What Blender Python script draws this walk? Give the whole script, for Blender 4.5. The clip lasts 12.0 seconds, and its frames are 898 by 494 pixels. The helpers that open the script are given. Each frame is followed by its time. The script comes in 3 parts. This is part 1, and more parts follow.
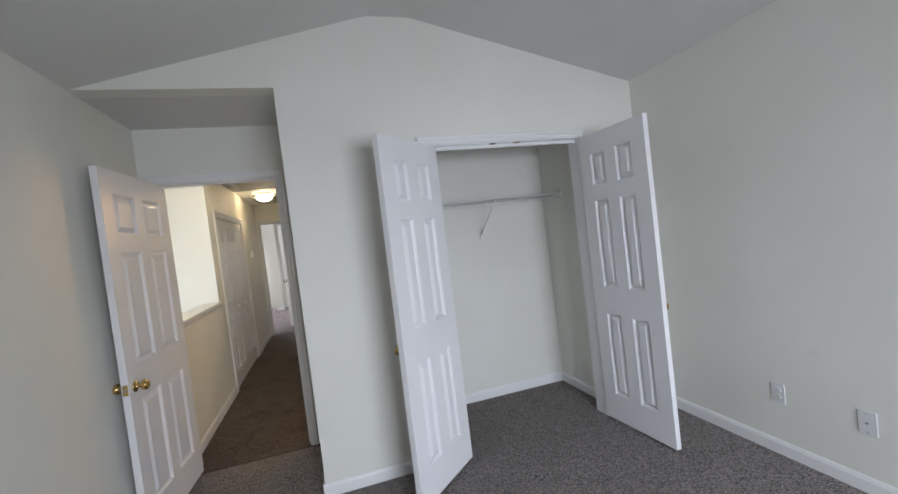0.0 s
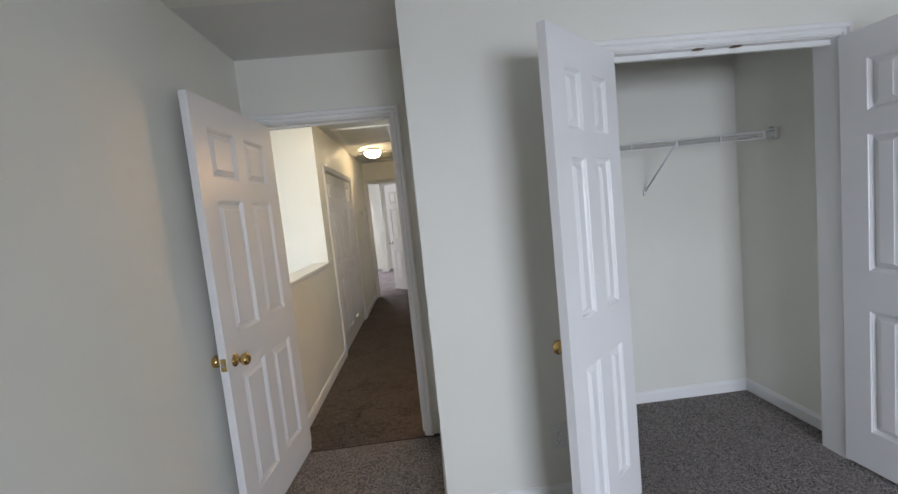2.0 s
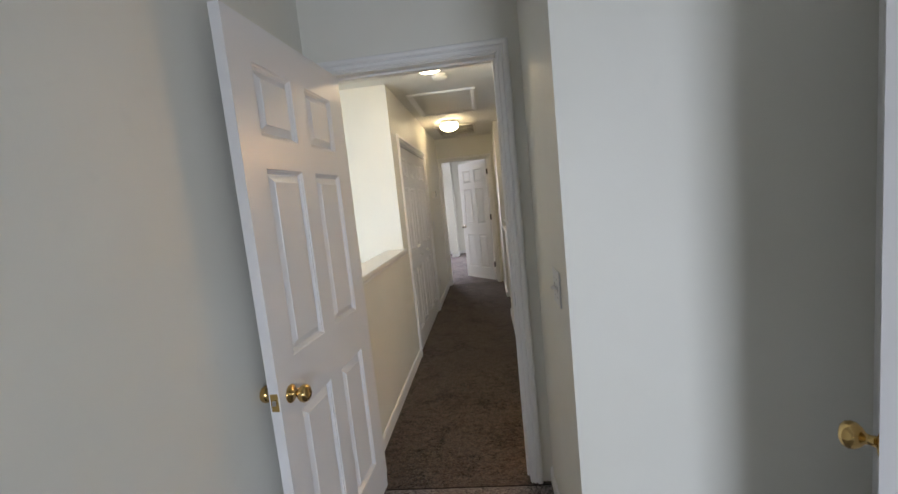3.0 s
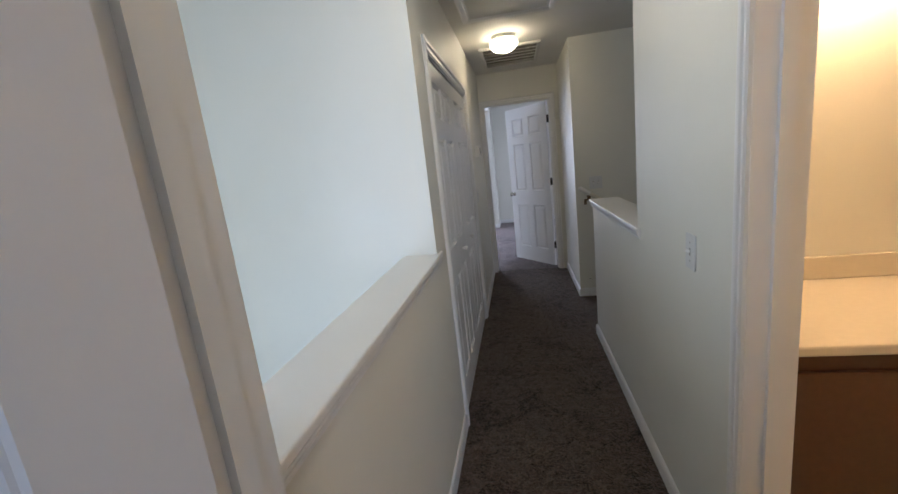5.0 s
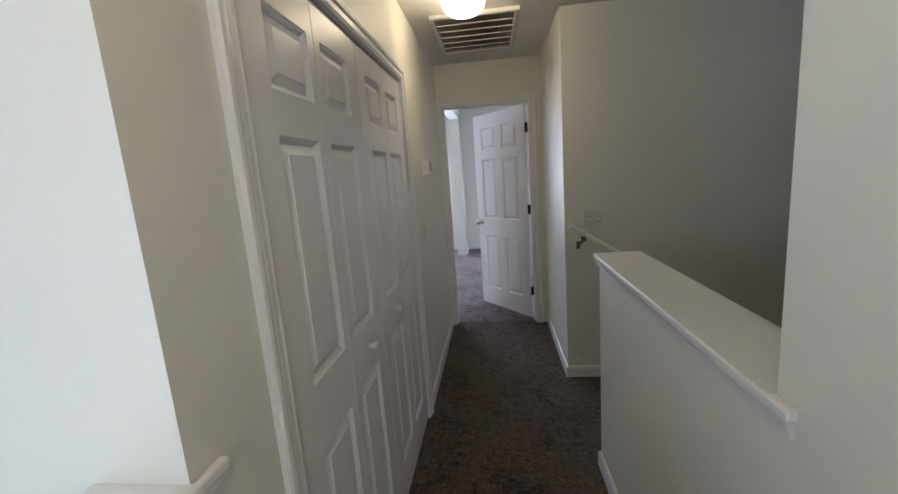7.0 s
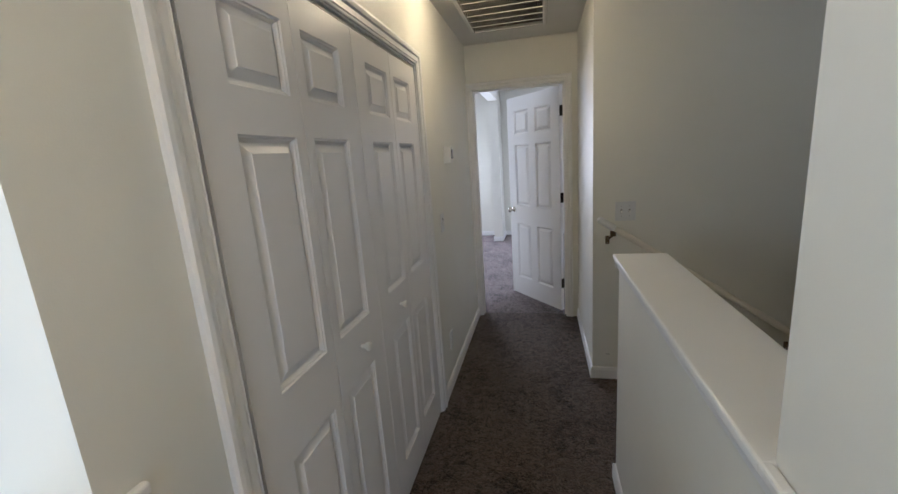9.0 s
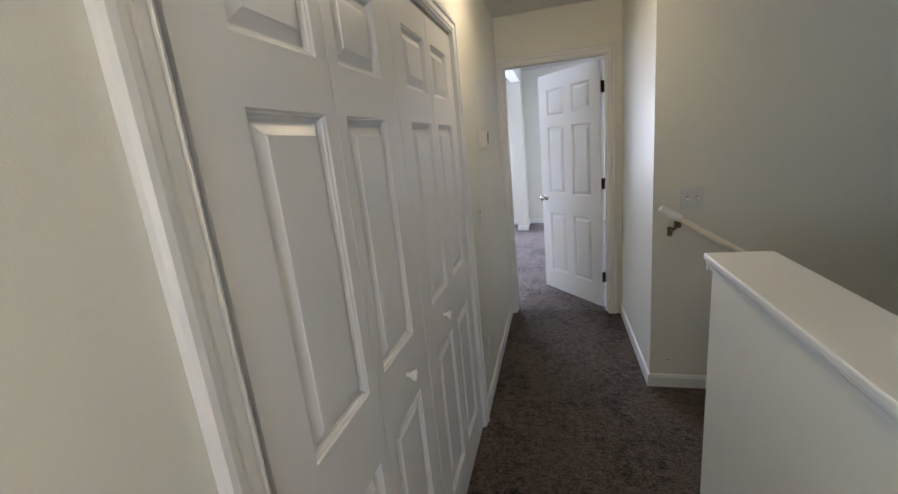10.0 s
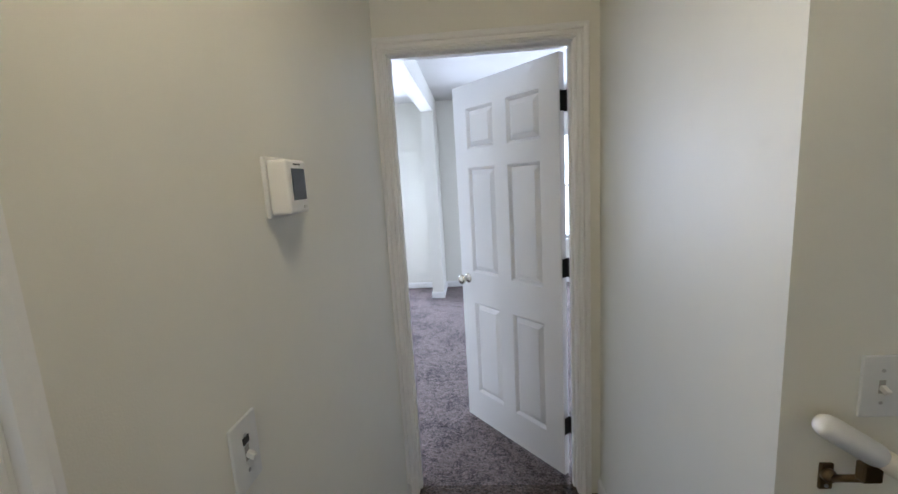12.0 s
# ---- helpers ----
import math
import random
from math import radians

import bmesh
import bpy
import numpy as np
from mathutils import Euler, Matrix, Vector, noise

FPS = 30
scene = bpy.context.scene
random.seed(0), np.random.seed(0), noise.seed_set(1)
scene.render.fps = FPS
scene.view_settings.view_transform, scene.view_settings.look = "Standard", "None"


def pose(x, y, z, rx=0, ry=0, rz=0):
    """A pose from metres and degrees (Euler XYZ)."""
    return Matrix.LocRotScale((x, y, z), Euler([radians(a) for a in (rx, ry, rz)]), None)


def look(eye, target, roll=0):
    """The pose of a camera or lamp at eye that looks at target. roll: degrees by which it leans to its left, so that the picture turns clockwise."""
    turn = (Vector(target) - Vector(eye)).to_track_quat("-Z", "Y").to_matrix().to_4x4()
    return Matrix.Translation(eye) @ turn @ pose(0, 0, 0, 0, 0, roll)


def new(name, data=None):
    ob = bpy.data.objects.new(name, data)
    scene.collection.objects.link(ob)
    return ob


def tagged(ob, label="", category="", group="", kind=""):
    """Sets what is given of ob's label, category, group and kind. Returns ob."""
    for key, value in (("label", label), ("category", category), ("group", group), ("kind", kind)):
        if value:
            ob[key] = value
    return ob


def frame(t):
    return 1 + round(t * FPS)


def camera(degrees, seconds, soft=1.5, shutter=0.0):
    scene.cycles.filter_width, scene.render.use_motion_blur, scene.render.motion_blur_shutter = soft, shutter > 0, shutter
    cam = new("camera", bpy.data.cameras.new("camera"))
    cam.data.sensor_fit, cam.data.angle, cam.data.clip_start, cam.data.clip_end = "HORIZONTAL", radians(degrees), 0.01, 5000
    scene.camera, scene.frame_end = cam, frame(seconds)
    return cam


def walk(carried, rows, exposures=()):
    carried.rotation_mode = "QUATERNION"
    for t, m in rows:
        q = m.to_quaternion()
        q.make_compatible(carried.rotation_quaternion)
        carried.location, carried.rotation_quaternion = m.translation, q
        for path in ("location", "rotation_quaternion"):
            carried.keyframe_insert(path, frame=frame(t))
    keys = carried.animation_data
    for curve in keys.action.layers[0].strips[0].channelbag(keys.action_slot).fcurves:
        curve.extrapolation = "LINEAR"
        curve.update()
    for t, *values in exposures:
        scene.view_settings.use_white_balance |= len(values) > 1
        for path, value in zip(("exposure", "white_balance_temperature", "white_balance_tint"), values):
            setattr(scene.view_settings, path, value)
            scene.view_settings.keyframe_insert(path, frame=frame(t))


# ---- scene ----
cam = camera(94.6, 12.0)
PATH = [
    (0, (0.622, 0.395, 1.469), (1.2, 2.309, 1.405), -6.9),
    (0.5, (0.549, 0.513, 1.455), (1.044, 2.448, 1.368), -6.0),
    (1, (0.457, 0.683, 1.432), (0.904, 2.629, 1.317), -5.6),
    (1.5, (0.462, 0.897, 1.424), (0.808, 2.862, 1.277), -5.7),
    (2, (0.48, 1.13, 1.428), (0.594, 3.119, 1.255), -5.8),
    (2.5, (0.365, 1.453, 1.421), (0.272, 3.441, 1.225), -6.0),
    (3, (0.253, 1.791, 1.422), (0.057, 3.769, 1.199), -5.8),
    (3.5, (0.141, 2.236, 1.428), (-0.162, 4.189, 1.127), -5.3),
    (3.7, (0.079, 2.403, 1.421), (-0.265, 4.344, 1.084), -5.3),
    (5.3, (-0.105, 3.694, 1.455), (-0.448, 5.623, 1.057), -6.9),
    (5.5, (-0.114, 3.872, 1.445), (-0.429, 5.809, 1.059), -6.5),
    (6, (-0.076, 4.261, 1.46), (-0.341, 6.209, 1.093), -6.0),
    (6.5, (-0.037, 4.577, 1.461), (-0.287, 6.529, 1.106), -4.9),
    (7, (-0.016, 4.756, 1.47), (-0.242, 6.712, 1.12), -4.3),
    (7.2, (0.02, 4.779, 1.495), (-0.197, 6.736, 1.144), -4.0),
    (8.8, (0.134, 4.875, 1.504), (-0.262, 6.793, 1.098), -3.3),
    (9, (0.136, 4.881, 1.503), (-0.306, 6.786, 1.081), -4.1),
    (9.5, (0.076, 4.946, 1.483), (-0.423, 6.828, 1.028), -5.0),
    (10, (-0.059, 5.133, 1.5), (-0.568, 7.008, 1.028), -5.7),
    (10.5, (-0.105, 5.48, 1.496), (-0.543, 7.386, 1.079), -5.1),
    (11, (-0.121, 5.867, 1.481), (-0.449, 7.8, 1.089), -4.1),
    (11.5, (-0.156, 6.322, 1.486), (-0.38, 8.28, 1.143), -3.5),
    (12, (-0.094, 6.81, 1.514), (-0.225, 8.781, 1.197), -3.4),
]
walk(cam, [(t, look(eye, target, roll)) for t, eye, target, roll in PATH],
     exposures=[(0, -0.22, 6420, 10), (2.5, -0.20, 6420, 10), (3.7, -0.30, 6420, 10), (5.3, -0.63, 5350, 11), (6.0, -0.69, 5450, 11), (6.5, -0.76, 5600, 11), (7.2, -0.32, 5650, 10),
                (8.8, -0.18, 5600, 10), (9.5, -0.18, 5650, 10), (10.5, 0.24, 5680, 9), (11.0, 0.12, 5600, 9), (11.5, 0.08, 5450, 8), (12.0, 0.15, 5450, 8)])

# ---- light ----
world = bpy.data.worlds.new("sky")
scene.world = world
world.use_nodes = True
wn = world.node_tree
sky = wn.nodes.new("ShaderNodeTexSky")
sky.sky_type, sky.sun_disc = "NISHITA", False
sky.sun_elevation, sky.sun_rotation = radians(48), radians(200)
wn.links.new(sky.outputs["Color"], wn.nodes["Background"].inputs["Color"])
wn.nodes["Background"].inputs["Strength"].default_value = 0.12
sun = new("sun", bpy.data.lights.new("sun", "SUN"))
sun.data.energy, sun.data.angle, sun.data.color = 1.0, radians(10), (1, 0.96, 0.9)
sun.matrix_world = look((0, 0, 20), (-3, 8, 12))


def window_light(name, eye, target, w, h, power, colour, spread=180):
    ob = new(name, bpy.data.lights.new(name, "AREA"))
    ob.data.shape, ob.data.size, ob.data.size_y = "RECTANGLE", w, h
    ob.data.energy, ob.data.color = power, colour
    ob.data.spread = radians(spread)
    ob.matrix_world = look(eye, target)
    return ob


DAY = (0.81, 0.87, 1.0)
window_light("bedroom_daylight", (1.72, -1.58, 1.30), (2.15, 3, -1.1), 1.8, 1.25, 88, DAY, 130)
window_light("foyer_daylight", (-2.03, 2.72, 0.9), (0.2, 4.4, 0.9), 1.7, 2.1, 55, (0.83, 0.905, 1.0))
window_light("far_room_daylight", (1.6, 12.58, 1.35), (1.0, 8, 0.2), 1.2, 1.4, 108, (0.86, 0.87, 1.0), 165)
window_light("far_room_daylight", (-1.8, 12.58, 1.4), (-1.4, 8, 0.2), 1.3, 1.5, 108, (0.86, 0.87, 1.0), 165)


# ---- materials ----
def base(name):
    m = bpy.data.materials.new(name)
    m.use_nodes = True
    n = m.node_tree
    return m, n, n.nodes["Principled BSDF"], n.links.new


def tex(n, kind, **inputs):
    t = n.nodes.new(kind)
    for k, v in inputs.items():
        t.inputs[k].default_value = v
    return t


def obj_coords(n):
    g = n.nodes.new("ShaderNodeNewGeometry")
    return g.outputs["Position"]


def mixed(n, link, fac, a, b):
    """A colour mix of a and b by a socket or number."""
    m = n.nodes.new("ShaderNodeMix")
    m.data_type = "RGBA"
    if isinstance(fac, float):
        m.inputs[0].default_value = fac
    else:
        link(fac, m.inputs[0])
    for i, c in ((6, a), (7, b)):
        if isinstance(c, tuple):
            m.inputs[i].default_value = (*c, 1)
        else:
            link(c, m.inputs[i])
    return m.outputs[2]


def ramp(n, link, src, lo, hi):
    r = n.nodes.new("ShaderNodeMapRange")
    r.inputs[1].default_value, r.inputs[2].default_value = lo, hi
    link(src, r.inputs[0])
    return r.outputs[0]


def paint(name, colour, rough, orange=0.05, grain=350.0, dirt=0.05):
    """Painted surface: roller stipple, slow unevenness of tone and sheen."""
    m, n, b, link = base(name)
    p = obj_coords(n)
    big = tex(n, "ShaderNodeTexNoise", Scale=1.3, Detail=4.0)
    mid = tex(n, "ShaderNodeTexNoise", Scale=14.0, Detail=5.0)
    fine = tex(n, "ShaderNodeTexNoise", Scale=grain, Detail=2.0)
    for t in (big, mid, fine):
        link(p, t.inputs["Vector"])
    dark = tuple(c * (1 - dirt) * s for c, s in zip(colour, (1.0, 0.995, 0.98)))
    c1 = mixed(n, link, ramp(n, link, big.outputs[0], 0.35, 0.68), dark, colour)
    c2 = mixed(n, link, ramp(n, link, mid.outputs[0], 0.62, 0.8), c1, tuple(c * (1 - dirt * 0.8) for c in colour))
    link(c2, b.inputs["Base Color"])
    rr = n.nodes.new("ShaderNodeMapRange")
    rr.inputs[3].default_value, rr.inputs[4].default_value = rough - 0.06, rough + 0.08
    link(mid.outputs[0], rr.inputs[0])
    link(rr.outputs[0], b.inputs["Roughness"])
    bump = tex(n, "ShaderNodeBump", Strength=orange, Distance=0.002)
    link(fine.outputs[0], bump.inputs["Height"])
    link(bump.outputs[0], b.inputs["Normal"])
    return m


def plain(name, colour, rough, metal=0.0, wear=0.08):
    m, n, b, link = base(name)
    t = tex(n, "ShaderNodeTexNoise", Scale=40.0, Detail=4.0)
    link(obj_coords(n), t.inputs["Vector"])
    link(mixed(n, link, t.outputs[0], tuple(c * (1 - wear) for c in colour), colour), b.inputs["Base Color"])
    b.inputs["Roughness"].default_value, b.inputs["Metallic"].default_value = rough, metal
    return m


def carpet_mat(name, light, dark, soil, patch, grain, soft, pile):
    """Cut-pile carpet: speckled tufts, brushed patches, soiled lanes."""
    m, n, b, link = base(name)
    p = obj_coords(n)
    tuft = tex(n, "ShaderNodeTexVoronoi", Scale=pile)
    speck = tex(n, "ShaderNodeTexNoise", Scale=72.0, Detail=3.0, Roughness=0.7)
    clump = tex(n, "ShaderNodeTexNoise", Scale=26.0, Detail=5.0, Roughness=0.65)
    lane = tex(n, "ShaderNodeTexNoise", Scale=4.2, Detail=6.0, Roughness=0.6, Distortion=1.0)
    for t in (tuft, speck, clump, lane):
        link(p, t.inputs["Vector"])
    cell = n.nodes.new("ShaderNodeSeparateColor")
    link(tuft.outputs["Color"], cell.inputs[0])

    def weigh(src, w, add):
        k = n.nodes.new("ShaderNodeMath")
        k.operation = "MULTIPLY_ADD"
        link(src, k.inputs[0])
        k.inputs[1].default_value = w
        if isinstance(add, float):
            k.inputs[2].default_value = add
        else:
            link(add, k.inputs[2])
        return k.outputs[0]

    tone = weigh(cell.outputs[0], grain, weigh(speck.outputs[0], 0.5, weigh(clump.outputs[0], patch, weigh(lane.outputs[0], patch, 0.0))))
    mid = 0.25 + grain / 2 + patch
    c = mixed(n, link, ramp(n, link, tone, mid - soft, mid + soft), dark, light)
    c = mixed(n, link, ramp(n, link, lane.outputs[0], 0.50, 0.85), c, soil)
    link(c, b.inputs["Base Color"])
    b.inputs["Roughness"].default_value = 1.0
    b.inputs["Specular IOR Level"].default_value = 0.1
    b.inputs["Sheen Weight"].default_value = 0.15
    mix = n.nodes.new("ShaderNodeMath")
    mix.operation = "MULTIPLY_ADD"
    link(clump.outputs[0], mix.inputs[0])
    mix.inputs[1].default_value = 1.6
    link(speck.outputs[0], mix.inputs[2])
    bump = tex(n, "ShaderNodeBump", Strength=1.0, Distance=0.012)
    link(mix.outputs[0], bump.inputs["Height"])
    bump2 = tex(n, "ShaderNodeBump", Strength=0.6, Distance=0.004)
    link(tuft.outputs["Distance"], bump2.inputs["Height"])
    link(bump.outputs[0], bump2.inputs["Normal"])
    link(bump2.outputs[0], b.inputs["Normal"])
    return m


def glow(name, colour, strength):
    m, n, b, link = base(name)
    b.inputs["Base Color"].default_value = (0.9, 0.88, 0.82, 1)
    b.inputs["Emission Color"].default_value = (*colour, 1)
    b.inputs["Emission Strength"].default_value = strength
    return m


WALL = paint("wall_paint", (0.79, 0.783, 0.722), 0.5, 0.12)
CEIL = paint("ceiling_paint", (0.70, 0.70, 0.68), 0.9, 0.2, 220.0)
HALLCEIL = paint("hall_ceiling_paint", (0.74, 0.735, 0.70), 0.62, 0.15, 220.0)
DOOR = paint("door_enamel", (0.81, 0.805, 0.815), 0.33, 0.03, 500.0, 0.03)
TRIM = paint("trim_enamel", (0.82, 0.82, 0.815), 0.36, 0.01, 400.0, 0.03)
CARPET = carpet_mat("grey_carpet", (0.38, 0.335, 0.315), (0.042, 0.035, 0.033), (0.19, 0.166, 0.156), 0.15, 0.50, 0.22, 190.0)
# hall pile is darker; its brown partly carries the warm lamp and bathroom light
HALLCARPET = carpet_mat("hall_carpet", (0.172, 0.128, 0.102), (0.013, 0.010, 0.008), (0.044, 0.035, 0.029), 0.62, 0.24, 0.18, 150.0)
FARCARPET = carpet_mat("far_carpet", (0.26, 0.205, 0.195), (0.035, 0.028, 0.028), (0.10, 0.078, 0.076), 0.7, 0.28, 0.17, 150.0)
PLASTIC = plain("white_plastic", (0.78, 0.77, 0.74), 0.35, 0.0, 0.03)
BRASS = plain("polished_brass", (0.72, 0.50, 0.20), 0.18, 1.0, 0.25)
NICKEL = plain("satin_nickel", (0.62, 0.58, 0.50), 0.25, 1.0, 0.15)
SEAM = plain("carpet_seam", (0.018, 0.014, 0.012), 1.0, 0.0, 0.5)
PLATE = plain("plate_plastic", (0.70, 0.71, 0.71), 0.32, 0.0, 0.03)
BLACK = plain("black_iron", (0.012, 0.012, 0.012), 0.45)
STEEL = plain("steel", (0.5, 0.5, 0.5), 0.35, 1.0)
SLOT = plain("dark_slot", (0.02, 0.02, 0.02), 0.6)
WIRE = plain("white_vinyl_wire", (0.78, 0.78, 0.77), 0.35)
SCREEN = plain("grey_display", (0.055, 0.065, 0.068), 0.2)
GRILLE = plain("grille_enamel", (0.70, 0.69, 0.65), 0.45, 0.0, 0.12)
DUCTSHADE = plain("duct_shade", (0.045, 0.043, 0.04), 0.9)
DUSTY = plain("dusty_louvre", (0.60, 0.57, 0.50), 0.7, 0.0, 0.3)
RAIL = paint("rail_paint", (0.70, 0.66, 0.58), 0.42, 0.03, 300.0, 0.08)
BRONZE = plain("aged_brass", (0.22, 0.16, 0.09), 0.35, 1.0, 0.3)
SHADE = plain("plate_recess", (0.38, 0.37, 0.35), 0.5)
WOOD = plain("dark_wood", (0.11, 0.045, 0.02), 0.4, 0.0, 0.4)
MARBLE = plain("cream_cultured_marble", (0.72, 0.66, 0.55), 0.25, 0.0, 0.08)
LAMPGLASS = glow("lit_opal_glass", (1.0, 0.76, 0.45), 33.0)
OUTSIDE = glow("bright_daylight", (0.93, 0.96, 1.0), 2.6)
BATHBULB = glow("lit_bulb", (1.0, 0.58, 0.26), 190.0)


# ---- mesh helpers ----
def part(name, bm, material, parent=None, label="", smooth=False):
    me = bpy.data.meshes.new(name)
    bmesh.ops.recalc_face_normals(bm, faces=bm.faces[:])
    bm.to_mesh(me)
    bm.free()
    me.materials.append(material)
    if smooth:
        for f in me.polygons:
            f.use_smooth = True
    ob = new(name, me)
    if parent:
        ob.parent = parent
    if label:
        ob["label"] = label
    return ob


def box(x0, x1, y0, y1, z0, z1, bevel=0.0, bm=None):
    own = bmesh.new()
    bmesh.ops.create_cube(own, size=1.0)
    for v in own.verts:
        v.co = ((x0 + x1) / 2 + v.co.x * (x1 - x0), (y0 + y1) / 2 + v.co.y * (y1 - y0), (z0 + z1) / 2 + v.co.z * (z1 - z0))
    if bevel:
        bmesh.ops.bevel(own, geom=own.edges[:], offset=bevel, segments=2, affect="EDGES", profile=0.5)
    if bm is None:
        return own
    me = bpy.data.meshes.new("tmp")
    own.to_mesh(me)
    own.free()
    bm.from_mesh(me)
    bpy.data.meshes.remove(me)
    return bm


def wall_bm(axis, t0, t1, a0, a1, z0, z1, holes=()):
    """A solid wall with openings. axis 'x': runs along x, thick in y from t0 to t1; 'y': the other way. holes: (a0, a1, z0, z1)."""
    As = sorted({a0, a1, *[h[0] for h in holes], *[h[1] for h in holes]})
    Zs = sorted({z0, z1, *[h[2] for h in holes], *[h[3] for h in holes]})
    As, Zs = [a for a in As if a0 <= a <= a1], [z for z in Zs if z0 <= z <= z1]

    def full(i, j):
        if not (0 <= i < len(As) - 1 and 0 <= j < len(Zs) - 1):
            return False
        a, z = (As[i] + As[i + 1]) / 2, (Zs[j] + Zs[j + 1]) / 2
        return not any(h[0] < a < h[1] and h[2] < z < h[3] for h in holes)

    bm = bmesh.new()

    def quad(*ps):
        bm.faces.new([bm.verts.new((a, t, z) if axis == "x" else (t, a, z)) for a, t, z in ps])

    for i in range(len(As) - 1):
        for j in range(len(Zs) - 1):
            if not full(i, j):
                continue
            a, b, c, d = As[i], As[i + 1], Zs[j], Zs[j + 1]
            quad((a, t0, c), (b, t0, c), (b, t0, d), (a, t0, d))
            quad((a, t1, c), (b, t1, c), (b, t1, d), (a, t1, d))
            if not full(i - 1, j):
                quad((a, t0, c), (a, t1, c), (a, t1, d), (a, t0, d))
            if not full(i + 1, j):
                quad((b, t0, c), (b, t1, c), (b, t1, d), (b, t0, d))
            if not full(i, j - 1):
                quad((a, t0, c), (b, t0, c), (b, t1, c), (a, t1, c))
            if not full(i, j + 1):
                quad((a, t0, d), (b, t0, d), (b, t1, d), (a, t1, d))
    bmesh.ops.remove_doubles(bm, verts=bm.verts[:], dist=1e-5)
    return bm


def extrude(profile, p0, p1, wdir, ddir, m0=0.0, m1=0.0):
    """A moulding from p0 to p1 with a closed profile of (w, d); m0 and m1 mitre the ends along w."""
    bm = bmesh.new()
    p0, p1, wdir, ddir = Vector(p0), Vector(p1), Vector(wdir), Vector(ddir)
    al = (p1 - p0).normalized()
    a = [bm.verts.new(p0 + wdir * w + ddir * d + al * (m0 * w)) for w, d in profile]
    b = [bm.verts.new(p1 + wdir * w + ddir * d + al * (m1 * w)) for w, d in profile]
    n = len(profile)
    for i in range(n):
        bm.faces.new((a[i], a[(i + 1) % n], b[(i + 1) % n], b[i]))
    bm.faces.new(a)
    bm.faces.new(b[::-1])
    return bm


def lathe(profile, m, steps=24):
    """A turned shape from (radius, height) pairs round the local z axis, set at the pose m."""
    bm = bmesh.new()
    rings = []
    for r, h in profile:
        rings.append([bm.verts.new(m @ Vector((r * math.cos(2 * math.pi * k / steps), r * math.sin(2 * math.pi * k / steps), h))) for k in range(steps)])
    for a, b in zip(rings, rings[1:]):
        for k in range(steps):
            bm.faces.new((a[k], a[(k + 1) % steps], b[(k + 1) % steps], b[k]))
    bm.faces.new(rings[0])
    bm.faces.new(rings[-1][::-1])
    return bm


def rod(p0, p1, r, steps=10, bm=None):
    bm = bm or bmesh.new()
    p0, p1 = Vector(p0), Vector(p1)
    q = (p1 - p0).to_track_quat("Z", "Y").to_matrix()
    ends = []
    for p in (p0, p1):
        ends.append([bm.verts.new(p + q @ Vector((r * math.cos(2 * math.pi * k / steps), r * math.sin(2 * math.pi * k / steps), 0))) for k in range(steps)])
    for k in range(steps):
        bm.faces.new((ends[0][k], ends[0][(k + 1) % steps], ends[1][(k + 1) % steps], ends[1][k]))
    bm.faces.new(ends[0])
    bm.faces.new(ends[1][::-1])
    return bm


def structure(name, bm, mat, label, category):
    return tagged(part(name, bm, mat), label, category, kind="structure")


def empty(name, label, category, group="", kind="", m=None):
    ob = new(name)
    ob.empty_display_size = 0.05
    if m is not None:
        ob.matrix_world = m
    return tagged(ob, label, category, group, kind)


# ---- plan, in metres ----
XL, XR = -0.48, 0.44            # hall walls
BW, BE, BS = -0.52, 2.955, -1.6  # bedroom west, east, south
CW = 2.975                      # bedroom wall with the closet
AX = 0.462                      # alcove's side wall
DW = 3.72                       # wall of the bedroom door
HC = 2.41                       # hall ceiling
SOFFIT = 2.427
FW = 5.248                      # white foyer wall
SE = 5.45                       # end of the full wall on the stair side
ST = 7.535                      # stair wall
EW = 8.61                       # end wall with the far door
D1 = (-0.41, 0.35, 2.04)        # openings: from, to, height
CL = (1.325, 2.455, 2.04)
D2 = (-0.43, 0.335, 2.045)
BF = (5.545, 7.045, 1.97)
BA = (3.87, 4.505, 2.03)

# ---- floors ----
structure("floor_bedroom", wall_bm("x", BS - 0.1, 3.695, BW - 0.1, BE + 0.1, -0.2, 0), CARPET, "speckled grey cut-pile carpet of the bedroom", "carpet")
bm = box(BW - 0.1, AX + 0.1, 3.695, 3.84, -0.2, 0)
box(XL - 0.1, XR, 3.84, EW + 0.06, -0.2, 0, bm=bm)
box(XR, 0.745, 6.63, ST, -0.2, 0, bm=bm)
structure("floor_closet", box(AX + 0.1, BE + 0.1, 3.695, 3.80, -0.2, 0), CARPET, "grey cut-pile carpet at the closet back", "carpet")
structure("trim", box(-0.40, AX - 0.014, 3.690, 3.697, -0.002, 0.0015), SEAM, "dark pressed carpet seam at the doorway", "carpet seam")
structure("floor_hall", bm, HALLCARPET, "worn dark carpet of the hall, its brown tone partly warm lamp light", "carpet")
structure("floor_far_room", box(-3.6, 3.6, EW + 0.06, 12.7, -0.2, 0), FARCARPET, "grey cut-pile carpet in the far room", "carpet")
structure("floor_bathroom", box(XR, 2.7, 3.84, 5.40, -0.2, 0.001), MARBLE, "pale bathroom floor behind the doorway", "floor")
